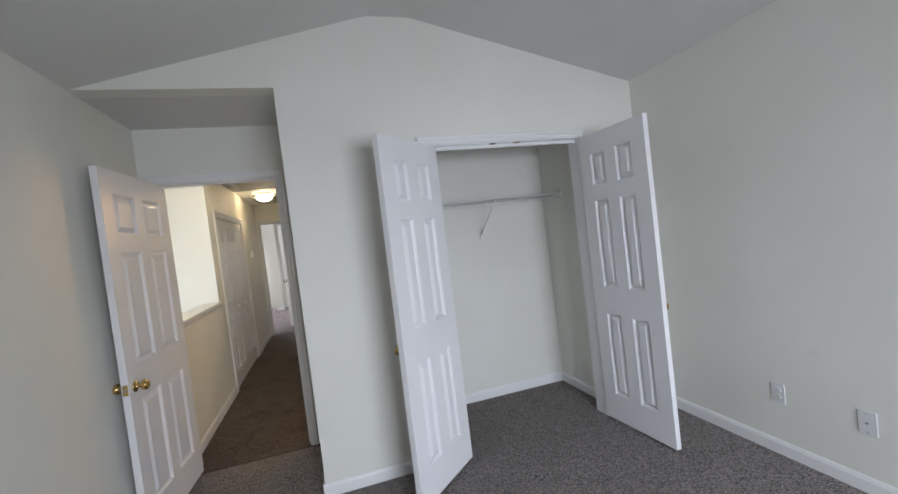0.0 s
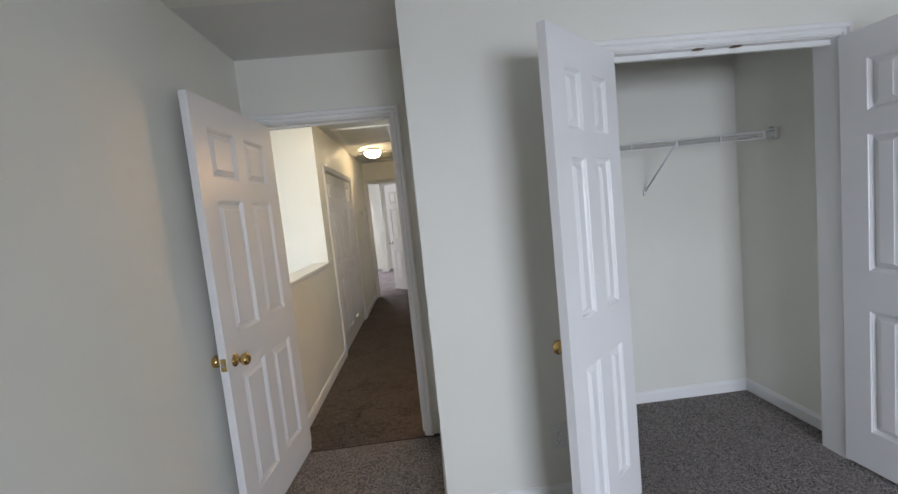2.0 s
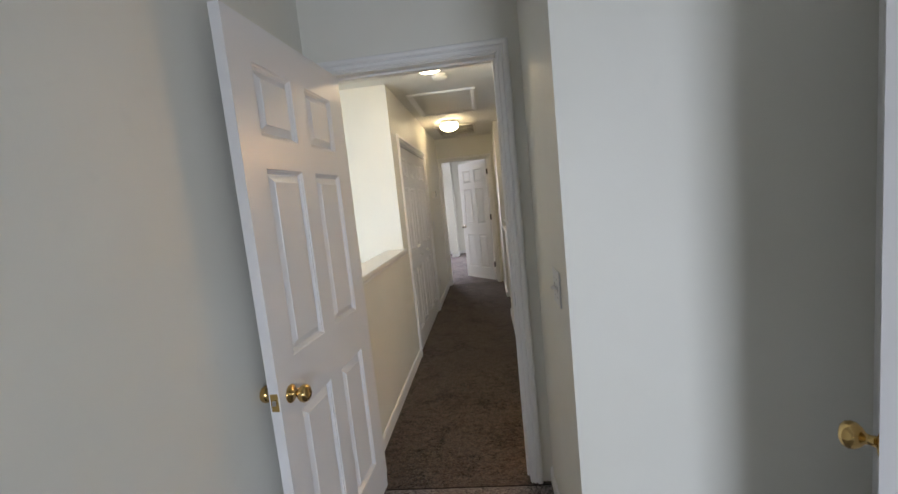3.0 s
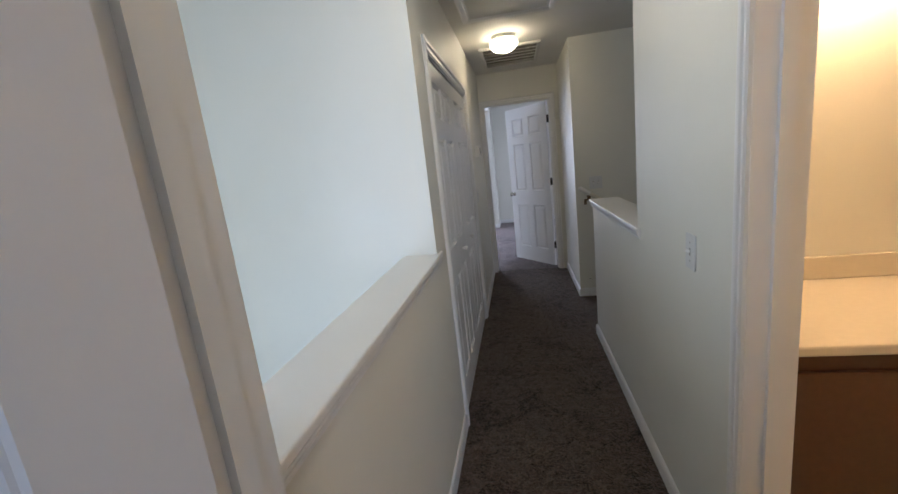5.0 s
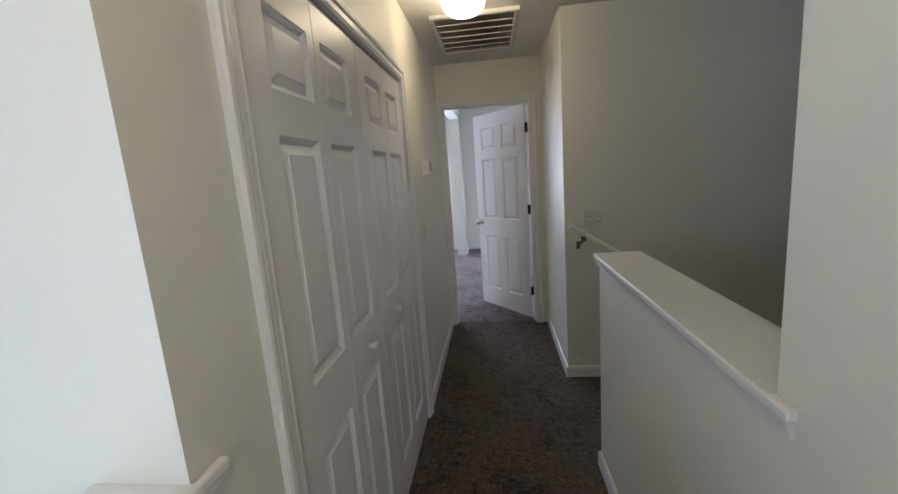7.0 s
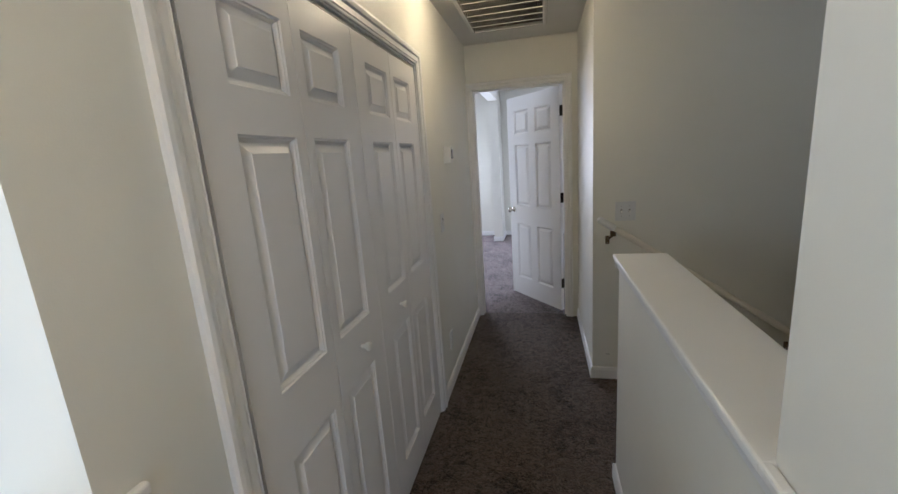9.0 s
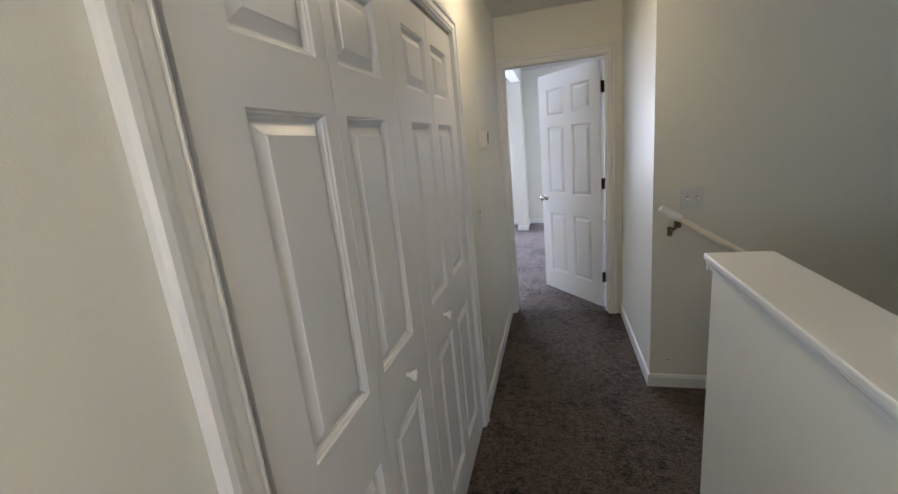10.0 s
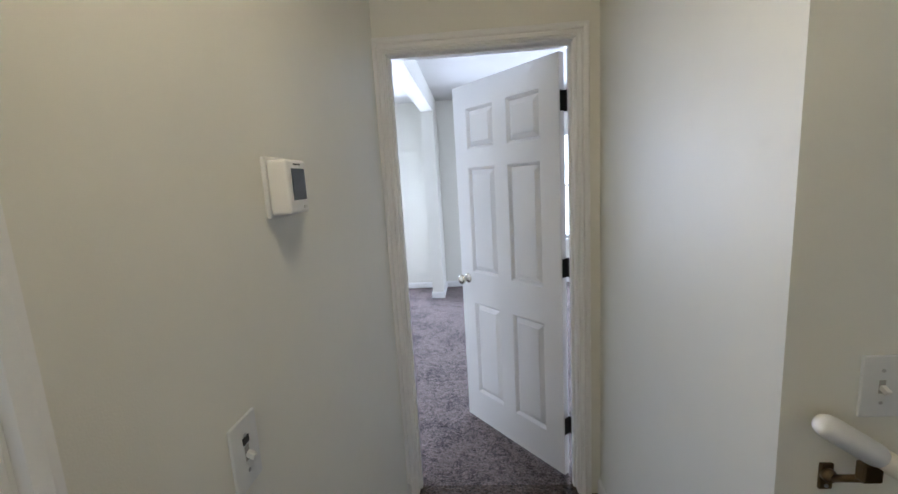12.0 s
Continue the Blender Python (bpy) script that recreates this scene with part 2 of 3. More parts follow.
structure("floor_foyer", box(-2.2, XL - 0.1, 0.9, FW, -2.9, -2.75), CARPET, "floor of the open foyer below", "floor")
structure("floor_stairwell", box(XR, 4.3, 5.3, ST, -3.3, -3.15), CARPET, "floor at the foot of the stairs", "floor")

# ---- bedroom walls ----
structure("wall_bedroom_west", wall_bm("y", BW - 0.12, BW, BS, DW, 0, 3.0), WALL, "off-white painted bedroom wall", "wall")
structure("wall_bedroom_east", wall_bm("y", BE, BE + 0.12, BS, 4.0, 0, 3.0), WALL, "off-white painted bedroom wall with outlets", "wall")
structure("wall_bedroom_south", wall_bm("x", BS - 0.12, BS, BW - 0.12, BE + 0.12, 0, 3.0, [(0.8, 2.65, 0.65, 1.95)]), WALL, "off-white bedroom wall with the window opening", "wall")
structure("wall_closet", wall_bm("x", CW, CW + 0.12, BW, BE, 0, 3.0, [(BW, AX, 0, SOFFIT), (CL[0] - 0.02, CL[1] + 0.02, 0, CL[2] + 0.02)]), WALL, "off-white gable wall with closet opening and door alcove", "wall")
structure("wall_alcove", wall_bm("y", AX, AX + 0.12, CW + 0.12, DW, 0, 2.6), WALL, "off-white side wall of the door alcove", "wall")
structure("wall_closet_back", wall_bm("x", 3.766, 3.84, AX + 0.12, BE, 0, 2.6), WALL, "off-white back wall of the closet", "wall")
structure("wall_closet_side", wall_bm("y", 2.584, 2.70, CW + 0.12, 3.766, 0, 2.6), WALL, "off-white side wall of the closet", "wall")
structure("ceiling_closet", box(AX + 0.12, BE, CW + 0.12, 3.766, 2.42, 2.5), CEIL, "white closet ceiling", "ceiling")
structure("ceiling_alcove", box(BW, AX, CW + 0.12, DW, SOFFIT, 2.55), CEIL, "flat lowered ceiling of the door alcove", "ceiling")
gable = [(BW - 0.12, 2.392), (1.0, 2.846), (1.05, 2.857), (1.31, 2.857), (1.36, 2.846), (BE + 0.12, 2.412)]
structure("ceiling_bedroom", extrude([(x, z) for x, z in gable] + [(x, z + 0.1) for x, z in reversed(gable)], (0, BS - 0.12, 0), (0, CW, 0), (1, 0, 0), (0, 0, 1)), CEIL, "white vaulted bedroom ceiling with a narrow flat ridge", "ceiling")

# ---- hall and neighbours ----
structure("wall_bedroom_door", wall_bm("x", DW, DW + 0.12, BW - 0.12, AX + 0.12, 0, 2.6, [(D1[0] - 0.02, D1[1] + 0.02, 0, D1[2] + 0.02)]), WALL, "off-white wall round the bedroom doorway", "wall")
structure("wall_half_left", wall_bm("y", -0.624, XL, 3.84, FW, -2.8, 1.008), WALL, "off-white half wall open to the foyer", "half wall")
structure("wall_foyer_north", wall_bm("x", FW, FW + 0.12, -2.056, XL, -2.8, HC), WALL, "tall white foyer wall in daylight", "wall")
structure("wall_foyer_west", wall_bm("y", -2.056, -1.936, 0.9, FW, -2.8, HC, [(1.80, 3.65, -0.2, 2.0)]), WALL, "tall white foyer side wall with a window opening", "wall")
structure("wall_foyer_south", wall_bm("x", 0.88, 1.0, -2.056, BW - 0.12, -2.8, HC), WALL, "tall foyer wall", "wall")
structure("wall_foyer_east", wall_bm("y", -0.66, BW - 0.124, 1.0, 3.84, -2.8, HC), WALL, "white foyer wall along the bedroom", "wall")
structure("wall_hall_west", wall_bm("y", XL - 0.12, XL, FW + 0.12, EW, 0, HC, [(BF[0] - 0.015, BF[1] + 0.015, 0, BF[2] + 0.015)]), WALL, "off-white hall wall with the folding-door closet", "wall")
structure("wall_linen_back", wall_bm("y", -1.32, -1.22, FW + 0.12, 7.4, 0, HC), WALL, "closet back wall behind the folding doors", "wall")
structure("wall_linen_side", wall_bm("x", 7.3, 7.4, -1.22, XL - 0.12, 0, HC), WALL, "closet side wall behind the folding doors", "wall")
structure("wall_hall_east", wall_bm("y", XR, XR + 0.12, 3.84, SE, -2.8, HC, [(BA[0] - 0.015, BA[1] + 0.015, 0, BA[2] + 0.015)]), WALL, "off-white hall wall with the bathroom doorway", "wall")
structure("wall_half_right", wall_bm("y", XR, 0.60, SE, 6.63, -2.8, 1.02), WALL, "off-white half wall beside the stairs", "half wall")
structure("wall_stair", wall_bm("x", ST, ST + 0.12, XR, 4.3, -3.2, HC), WALL, "shaded cream stairwell wall with a handrail", "wall")
structure("wall_stair_south", wall_bm("x", SE - 0.12, SE, XR + 0.12, 4.3, -3.2, HC), WALL, "stairwell wall", "wall")
structure("wall_stair_east", wall_bm("y", 4.2, 4.3, SE, ST, -3.2, HC), WALL, "stairwell end wall", "wall")
structure("wall_stair_knee", wall_bm("x", 6.53, 6.63, 0.60, 4.2, -3.2, -0.1), WALL, "low wall below the landing", "wall")
structure("wall_hall_end_east", wall_bm("y", XR, XR + 0.12, ST + 0.12, EW, 0, HC), WALL, "off-white wall between stairs and far door", "wall")
structure("wall_end", wall_bm("x", EW, EW + 0.12, -3.6, 3.6, 0, 2.75, [(D2[0] - 0.02, D2[1] + 0.02, 0, D2[2] + 0.02)]), WALL, "off-white end wall round the far doorway", "wall")
structure("ceiling_hall", box(-2.2, 4.3, 3.80, EW, HC, HC + 0.12), HALLCEIL, "pale hall ceiling", "ceiling")
structure("ceiling_foyer", box(-2.2, BW - 0.124, 0.88, 3.80, HC, HC + 0.12), HALLCEIL, "pale foyer ceiling", "ceiling")
structure("wall_bath_east", wall_bm("y", 2.0, 2.1, 3.84, SE - 0.12, 0, HC), WALL, "bathroom wall", "wall")
structure("wall_bath_south", wall_bm("x", 3.842, 3.90, XR + 0.12, 2.0, 0, HC), WALL, "bathroom wall", "wall")

# far room
structure("wall_far", wall_bm("x", 12.62, 12.74, -3.6, 3.6, 0, 2.75, [(-2.45, -1.13, 0.62, 2.13), (1.12, 2.3, 0.62, 2.08)]), WALL, "white far wall with two windows", "wall")
structure("wall_far_west", wall_bm("y", -3.6, -3.48, EW + 0.12, 12.62, 0, 2.75), WALL, "white side wall of the far room", "wall")
structure("wall_far_east", wall_bm("y", 3.48, 3.6, EW + 0.12, 12.62, 0, 2.75), WALL, "white side wall of the far room", "wall")
structure("ceiling_far", box(-3.6, 3.6, EW + 0.12, 12.74, 2.58, 2.7), CEIL, "white far-room ceiling", "ceiling")
structure("wall_pier", wall_bm("y", -0.69, -0.545, 12.06, 12.62, 0, 2.36), WALL, "narrow white wall pier under a dropped beam", "pier")
structure("beam", box(-0.69, -0.545, EW + 0.12, 12.62, 2.36, 2.58), WALL, "white boxed ceiling beam running to the pier", "beam")

# ---- trim profiles ----
CASING = [(0.004, 0.0), (0.004, 0.009), (0.007, 0.0115), (0.0095, 0.0075), (0.0130, 0.0075), (0.0155, 0.0125), (0.028, 0.0130), (0.0305, 0.0095), (0.0335, 0.0095), (0.037, 0.0175), (0.048, 0.0200), (0.056, 0.0185), (0.060, 0.012), (0.060, 0.0)]
BASE = [(0.0, 0.0), (0.0, 0.013), (0.060, 0.013), (0.068, 0.010), (0.074, 0.009), (0.080, 0.004), (0.080, 0.0)]


def door_frame(label, axis, a0, a1, h, t0, t1, sides=(0, 1), stop=None, wide=1.0):
    """Jambs, head, stops and mitred casings of an opening through a wall."""
    f = empty("door_frame", label, "door frame", kind="structure")

    def P(a, t, z):
        return (a, t, z) if axis == "x" else (t, a, z)

    def bx(name, aa, ab, ta, tb, za, zb):
        part(name, box(aa, ab, ta, tb, za, zb) if axis == "x" else box(ta, tb, aa, ab, za, zb), TRIM, f)

    bx("jamb", a0 - 0.018, a0, t0 - 0.001, t1 + 0.001, 0.001, h)
    bx("jamb", a1, a1 + 0.018, t0 - 0.001, t1 + 0.001, 0.001, h)
    bx("head_jamb", a0 - 0.018, a1 + 0.018, t0 - 0.001, t1 + 0.001, h, h + 0.018)
    if stop is not None:
        bx("stop", a0, a0 + 0.011, stop, stop + 0.032, 0.002, h - 0.011)
        bx("stop", a1 - 0.011, a1, stop, stop + 0.032, 0.002, h - 0.011)
        bx("stop", a0, a1, stop, stop + 0.032, h - 0.011, h - 0.001)
    av = Vector(P(1, 0, 0))
    for s in sides:
        t, d = (t0 - 0.001, Vector(P(0, -1, 0))) if s == 0 else (t1 + 0.001, Vector(P(0, 1, 0)))
        part("casing", extrude([(w * wide, d) for w, d in CASING], P(a0, t, 0.001), P(a0, t, h), -av, d, 0, 1), TRIM, f)
        part("casing", extrude([(w * wide, d) for w, d in CASING], P(a1, t, 0.001), P(a1, t, h), av, d, 0, 1), TRIM, f)
        part("casing", extrude([(w * wide, d) for w, d in CASING], P(a0, t, h), P(a1, t, h), (0, 0, 1), d, -1, 1), TRIM, f)
    return f


door_frame("white painted frame of the bedroom doorway", "x", D1[0], D1[1], D1[2], DW, DW + 0.12, (0, 1), DW + 0.045)
door_frame("white painted frame of the bedroom closet", "x", CL[0], CL[1], CL[2], CW, CW + 0.12, (0,))
door_frame("cream painted frame of the far doorway", "x", D2[0], D2[1], D2[2], EW, EW + 0.12, (0, 1), EW + 0.04)
door_frame("cream painted frame round the folding doors", "y", BF[0], BF[1], BF[2], XL - 0.12, XL, (1,), None, 1.22)
door_frame("white frame of the lit bathroom doorway", "y", BA[0], BA[1], BA[2], XR, XR + 0.12, (0,), XR + 0.05, 0.6)


def baseboard(x0, y0, x1, y1, nx, ny, label="white painted baseboard"):
    structure("baseboard", extrude(BASE, (x0, y0, 0.001), (x1, y1, 0.001), (0, 0, 1), (nx, ny, 0)), TRIM, label, "baseboard")


baseboard(BW, BS, BW, DW, 1, 0)
baseboard(BE, BS, BE, CW, -1, 0)
baseboard(AX - 0.013, CW, CL[0] - 0.06, CW, 0, -1)
baseboard(CL[1] + 0.06, CW, BE - 0.013, CW, 0, -1)
baseboard(AX, CW, AX, DW - 0.002, -1, 0)
baseboard(AX + 0.12, 3.766, 2.584, 3.766, 0, -1, "white baseboard inside the closet")
baseboard(2.584, CW + 0.12, 2.584, 3.753, -1, 0, "white baseboard inside the closet")
baseboard(XL, 3.86, XL, BF[0] - 0.0735, 1, 0)
baseboard(XL, BF[1] + 0.0735, XL, EW, 1, 0)
baseboard(XR, BA[1] + 0.037, XR, 6.63, -1, 0)
baseboard(XR, ST - 0.013, XR, EW, -1, 0)
baseboard(XR, ST, 0.825, ST, 0, -1)
baseboard(XR - 0.013, 6.63, 0.60, 6.63, 0, 1)
baseboard(-3.48, 12.62, -0.69, 12.62, 0, -1)
baseboard(-0.545, 12.62, 3.48, 12.62, 0, -1)
baseboard(-0.703, 12.06, -0.532, 12.06, 0, -1)
baseboard(-0.545, 12.06, -0.545, 12.607, 1, 0)
baseboard(-0.69, 12.06, -0.69, 12.607, -1, 0)

# caps of the half walls
CAP = [(0.0, 0.0), (0.012, 0.0), (0.016, 0.006), (0.016, 0.014), (0.010, 0.018), (0.0, 0.018)]


def half_wall_cap(label, x0, x1, y0, y1, top, faces):
    c = empty("wall_cap", label, "wall cap", kind="structure")
    part("cap_board", box(x0, x1, y0, y1, top - 0.022, top, 0.005), TRIM, c)
    for (px, py, qx, qy, nx, ny) in faces:
        prof = [(-0.022, 0.0), (-0.022, 0.016), (-0.030, 0.015), (-0.040, 0.009), (-0.052, 0.008), (-0.056, 0.004), (-0.056, 0.0)]
        part("cove_moulding", extrude(prof, (px, py, top), (qx, qy, top), (0, 0, 1), (nx, ny, 0)), TRIM, c)


half_wall_cap("cream painted cap along the foyer half wall", -0.640, -0.462, 3.842, FW + 0.006, 1.050, [(XL, 3.85, XL, FW - 0.001, 1, 0), (XL, FW - 0.001, XL, FW + 0.058, 1, 0), (-0.624, 3.85, -0.624, FW - 0.002, -1, 0)])
part("cap_return", box(XL + 0.001, -0.4625, FW - 0.014, FW + 0.066, 1.0282, 1.0494, 0.005), TRIM, bpy.data.objects["wall_cap"])
half_wall_cap("white painted cap on the stair half wall", 0.418, 0.625, SE - 0.006, 6.655, 1.066, [(XR, SE - 0.046, XR, 6.648, -1, 0), (0.60, SE, 0.60, 6.648, 1, 0), (0.424, 6.63, 0.616, 6.63, 0, 1)])
part("cap_return", box(0.4185, XR - 0.001, SE - 0.056, SE + 0.014, 1.0442, 1.0654, 0.005), TRIM, bpy.data.objects["wall_cap.001"])

# ---- stairs ----
stairs = empty("stairs", "carpeted staircase going down from the landing", "stairs", kind="structure")
for k in range(12):
    x, z = 0.745 + 0.27 * k, -0.180 * (k + 1)
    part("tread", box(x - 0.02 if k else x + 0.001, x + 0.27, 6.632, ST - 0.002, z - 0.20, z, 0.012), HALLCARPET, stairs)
skirt = [(0.747, 0.0), (0.86, -0.005), (4.0, -2.10), (4.0, -2.42), (0.747, -0.30)]
part("skirt_board", extrude([(x, z) for x, z in skirt], (0, ST - 0.0005, 0), (0, ST - 0.016, 0), (1, 0, 0), (0, 0, 1)), TRIM, stairs)

rail = empty("handrail", "round cream-painted wooden handrail on brass brackets", "handrail")
s = Vector((1.0, 0, -0.665)).normalized()
r0 = Vector((0.476, 7.478, 1.072))
m = Matrix.Translation(r0) @ s.to_track_quat("Z", "Y").to_matrix().to_4x4()
part("rail", lathe([(0.010, 0.099), (0.0185, 0.1005), (0.0185, 3.2), (0.012, 3.21)], m, 20), RAIL, rail, smooth=True)
part("rail_end", lathe([(0.009, -0.016), (0.0165, -0.013), (0.0195, -0.005), (0.0205, 0.006), (0.0205, 0.094), (0.0195, 0.099), (0.012, 0.0995)], m, 20), TRIM, rail, "white end piece of the handrail", True)
for k in (0.085, 1.3, 2.5):
    p = r0 + s * k
    b = part("bracket", box(p.x - 0.034, p.x - 0.010, ST - 0.007, ST - 0.0005, p.z - 0.112, p.z - 0.060, 0.0025), BRONZE, rail)
    part("boss", lathe([(0.013, 0.0), (0.0125, 0.008), (0.009, 0.014), (0.003, 0.016)], Matrix.Translation((p.x - 0.022, ST - 0.006, p.z - 0.080)) @ pose(0, 0, 0, 90), 14), BRONZE, b, smooth=True)
    part("screw", lathe([(0.004, 0.0), (0.0035, 0.002), (0.001, 0.003)], Matrix.Translation((p.x - 0.022, ST - 0.007, p.z - 0.104)) @ pose(0, 0, 0, 90), 8), STEEL, b)
    part("arm", rod((p.x - 0.022, ST - 0.018, p.z - 0.080), (p.x, p.y, p.z - 0.050), 0.0065), BRONZE, rail, smooth=True)
    part("saddle", box(p.x - 0.014, p.x + 0.018, p.y - 0.009, p.y + 0.009, p.z - 0.054, p.z - 0.020, 0.003), BRONZE, rail)


# ---- doors ----
def leaf_mesh(w, h, t, cols, rows):
    """Stiles and rails of a panelled leaf with sunk openings: hinge edge at x 0, thick from y 0 to t, bottom at z 0."""
    bm = bmesh.new()
    Xs = sorted({0, w, *[c for p in cols for c in p]})
    Zs = sorted({0, h, *[c for p in rows for c in p]})
    for y, s in ((0, 1), (t, -1)):
        for i in range(len(Xs) - 1):
            for j in range(len(Zs) - 1):
                a, b, c, d = Xs[i], Xs[i + 1], Zs[j], Zs[j + 1]
                if (a, b) in cols and (c, d) in rows:
                    loops = []
                    for g, e in ((0, 0), (0.003, 0.0042), (0.0065, 0.0050), (0.0085, 0.0092), (0.0140, 0.0150)):
                        loops.append([bm.verts.new(v) for v in ((a + g, y + s * e, c + g), (b - g, y + s * e, c + g), (b - g, y + s * e, d - g), (a + g, y + s * e, d - g))])
                    for o, q in zip(loops, loops[1:]):
                        for k in range(4):
                            bm.faces.new((o[k], o[(k + 1) % 4], q[(k + 1) % 4], q[k]))
                else:
                    bm.faces.new([bm.verts.new(v) for v in ((a, y, c), (b, y, c), (b, y, d), (a, y, d))])
    for (p, q) in (((0, 0), (0, h)), ((w, 0), (w, h)), ((0, 0), (w, 0)), ((0, h), (w, h))):
        bm.faces.new([bm.verts.new(v) for v in ((p[0], 0, p[1]), (q[0], 0, q[1]), (q[0], t, q[1]), (p[0], t, p[1]))])
    bmesh.ops.remove_doubles(bm, verts=bm.verts[:], dist=1e-5)
    return bm


def panel_mesh(w, h, t):
    """A raised panel of both faces, its corner at the origin."""
    bm = bmesh.new()
    for y, s in ((0, 1), (t, -1)):
        loops = []
        for inset, deep in ((0.0135, 0.0152), (0.0165, 0.0152), (0.0385, 0.0044), (0.0398, 0.0022), (0.0420, 0.0018)):
            loops.append([bm.verts.new(v) for v in ((inset, y + s * deep, inset), (w - inset, y + s * deep, inset), (w - inset, y + s * deep, h - inset), (inset, y + s * deep, h - inset))])
        for a, b in zip(loops, loops[1:]):
            for k in range(4):
                bm.faces.new((a[k], a[(k + 1) % 4], b[(k + 1) % 4], b[k]))
        bm.faces.new(loops[-1])
    return bm


def panel_leaf(parent, name, w, h, t, cols, rows, m):
    leaf = part(name, leaf_mesh(w, h, t, cols, rows), DOOR, parent)
    leaf.matrix_local = m
    for a, b in cols:
        for c, d in rows:
            p = part("panel", panel_mesh(b - a, d - c, t), DOOR, leaf)
            p.location = (a, 0, c)
    return leaf


KNOB = [(0.029, 0.0), (0.030, 0.003), (0.026, 0.007), (0.012, 0.010), (0.010, 0.020), (0.011, 0.026), (0.020, 0.032), (0.027, 0.041), (0.0285, 0.050), (0.025, 0.059), (0.016, 0.065), (0.004, 0.067)]
PULL = [(0.008, 0.0), (0.007, 0.006), (0.008, 0.012), (0.014, 0.018), (0.0165, 0.025), (0.014, 0.031), (0.005, 0.034)]
SIX = [(0.19, 0.768), (0.953, 1.562), (1.663, 1.885)]


def hinged_door(label, w, m, knob_mat, kz, latch=True, knobs=(0, 1), hinges=None, hinge_mat=BRASS):
    d = empty("door", label, "door", kind="structure", m=m)
    cols = [(0.112, (w - 0.10) / 2), ((w + 0.10) / 2, w - 0.112)]
    leaf = panel_leaf(d, "leaf", w, 2.015, 0.035, cols, SIX, Matrix.Translation((0, 0, 0.016)))
    for k in knobs:
        q = Matrix.Translation((w - 0.062, 0.035 if k else 0.0, kz)) @ pose(0, 0, 0, -90 if k else 90)
        part("knob", lathe(KNOB, q), knob_mat, d, "round brass door knob" if knob_mat == BRASS else "round nickel door knob", True)
    if latch:
        part("latch_plate", box(w - 0.0005, w + 0.0015, 0.005, 0.030, kz - 0.028, kz + 0.028), STEEL if knob_mat == NICKEL else BRASS, d, "latch plate on the door edge")
        part("latch_bolt", box(w + 0.001, w + 0.008, 0.012, 0.023, kz - 0.008, kz + 0.008, 0.002), STEEL, d)
    for z in hinges or ():
        h = part("hinge", rod((-0.004, -0.006, z - 0.045), (-0.004, -0.006, z + 0.045), 0.0065), hinge_mat, d, smooth=True)
        part("hinge_plate", box(-0.004, 0.030, -0.003, 0.0, z - 0.044, z + 0.044), hinge_mat, h)
        part("hinge_plate", box(-0.006, -0.003, -0.003, 0.032, z - 0.044, z + 0.044), hinge_mat, h)
    return d


# local +x runs from the hinge to the free edge
hinged_door("white six-panel bedroom door standing open with brass knobs", 0.77, pose(-0.408, DW - 0.006, 0, 0, 0, -94.0), BRASS, 0.86)
hinged_door("white six-panel closet door swung wide open", 0.565, pose(1.352, CW - 0.022, 0, 0, 0, -137.8), BRASS, 0.868, False, (0,))
hinged_door("white six-panel closet door standing open beside the wall", 0.59, pose(2.447, CW - 0.010, 0, 0, 0, -86.3), BRASS, 0.868, False, (1,))
far_door = hinged_door("white six-panel door half open on black hinges", 0.765, pose(0.322, EW + 0.128, 0, 0, 0, 129.2), NICKEL, 0.925, True, (0, 1), (0.28, 1.08, 1.83), BLACK)
for z in (0.28, 1.08, 1.83):
    part("jamb_plate", box(D2[1] - 0.004, D2[1] - 0.001, EW + 0.085, EW + 0.119, z - 0.046, z + 0.046), BLACK, bpy.data.objects["door_frame.002"], "black hinge plate on the jamb")
part("strike_plate", box(D1[1] - 0.0015, D1[1] + 0.001, DW + 0.012, DW + 0.040, 0.895, 0.955), STEEL, bpy.data.objects["door_frame"], "strike plate")
sp = part("strike_plate", box(BA[1] - 0.0035, BA[1] - 0.0005, XR + 0.085, XR + 0.119, 0.93, 1.0), BRASS, bpy.data.objects["door_frame.004"], "brass strike plate")
part("latch_hole", box(BA[1] - 0.0045, BA[1] - 0.003, XR + 0.087, XR + 0.102, 0.952, 0.976), SLOT, sp)

# folding doors
n_leaf, gap = 4, 0.003
lw = (BF[1] - BF[0] - 0.026) / n_leaf
for k in range(n_leaf):
    y = BF[0] + 0.021 + k * lw
    d = empty("folding_door", "white panelled folding closet door, closed" + (", with a round pull" if k in (1, 2) else ""), "closet door", "folding doors of the hall closet", "structure", pose(XL - 0.004, y, 0, 0, 0, 90))
    w = lw - gap
    panel_leaf(d, "leaf", w, 1.94, 0.033, [(0.102, w - 0.042)] if k in (0, 2) else [(0.042, w - 0.102)], [(0.175, 0.774), (0.960, 1.568), (1.669, 1.850)], Matrix.Translation((0, 0, 0.014)))
    if k in (1, 2):
        part("pull", lathe(PULL, Matrix.Translation((w / 2 + (-0.005 if k == 1 else 0.045), 0, 0.885)) @ pose(0, 0, 0, 90), 20), PLASTIC, d, "round white knob", True)
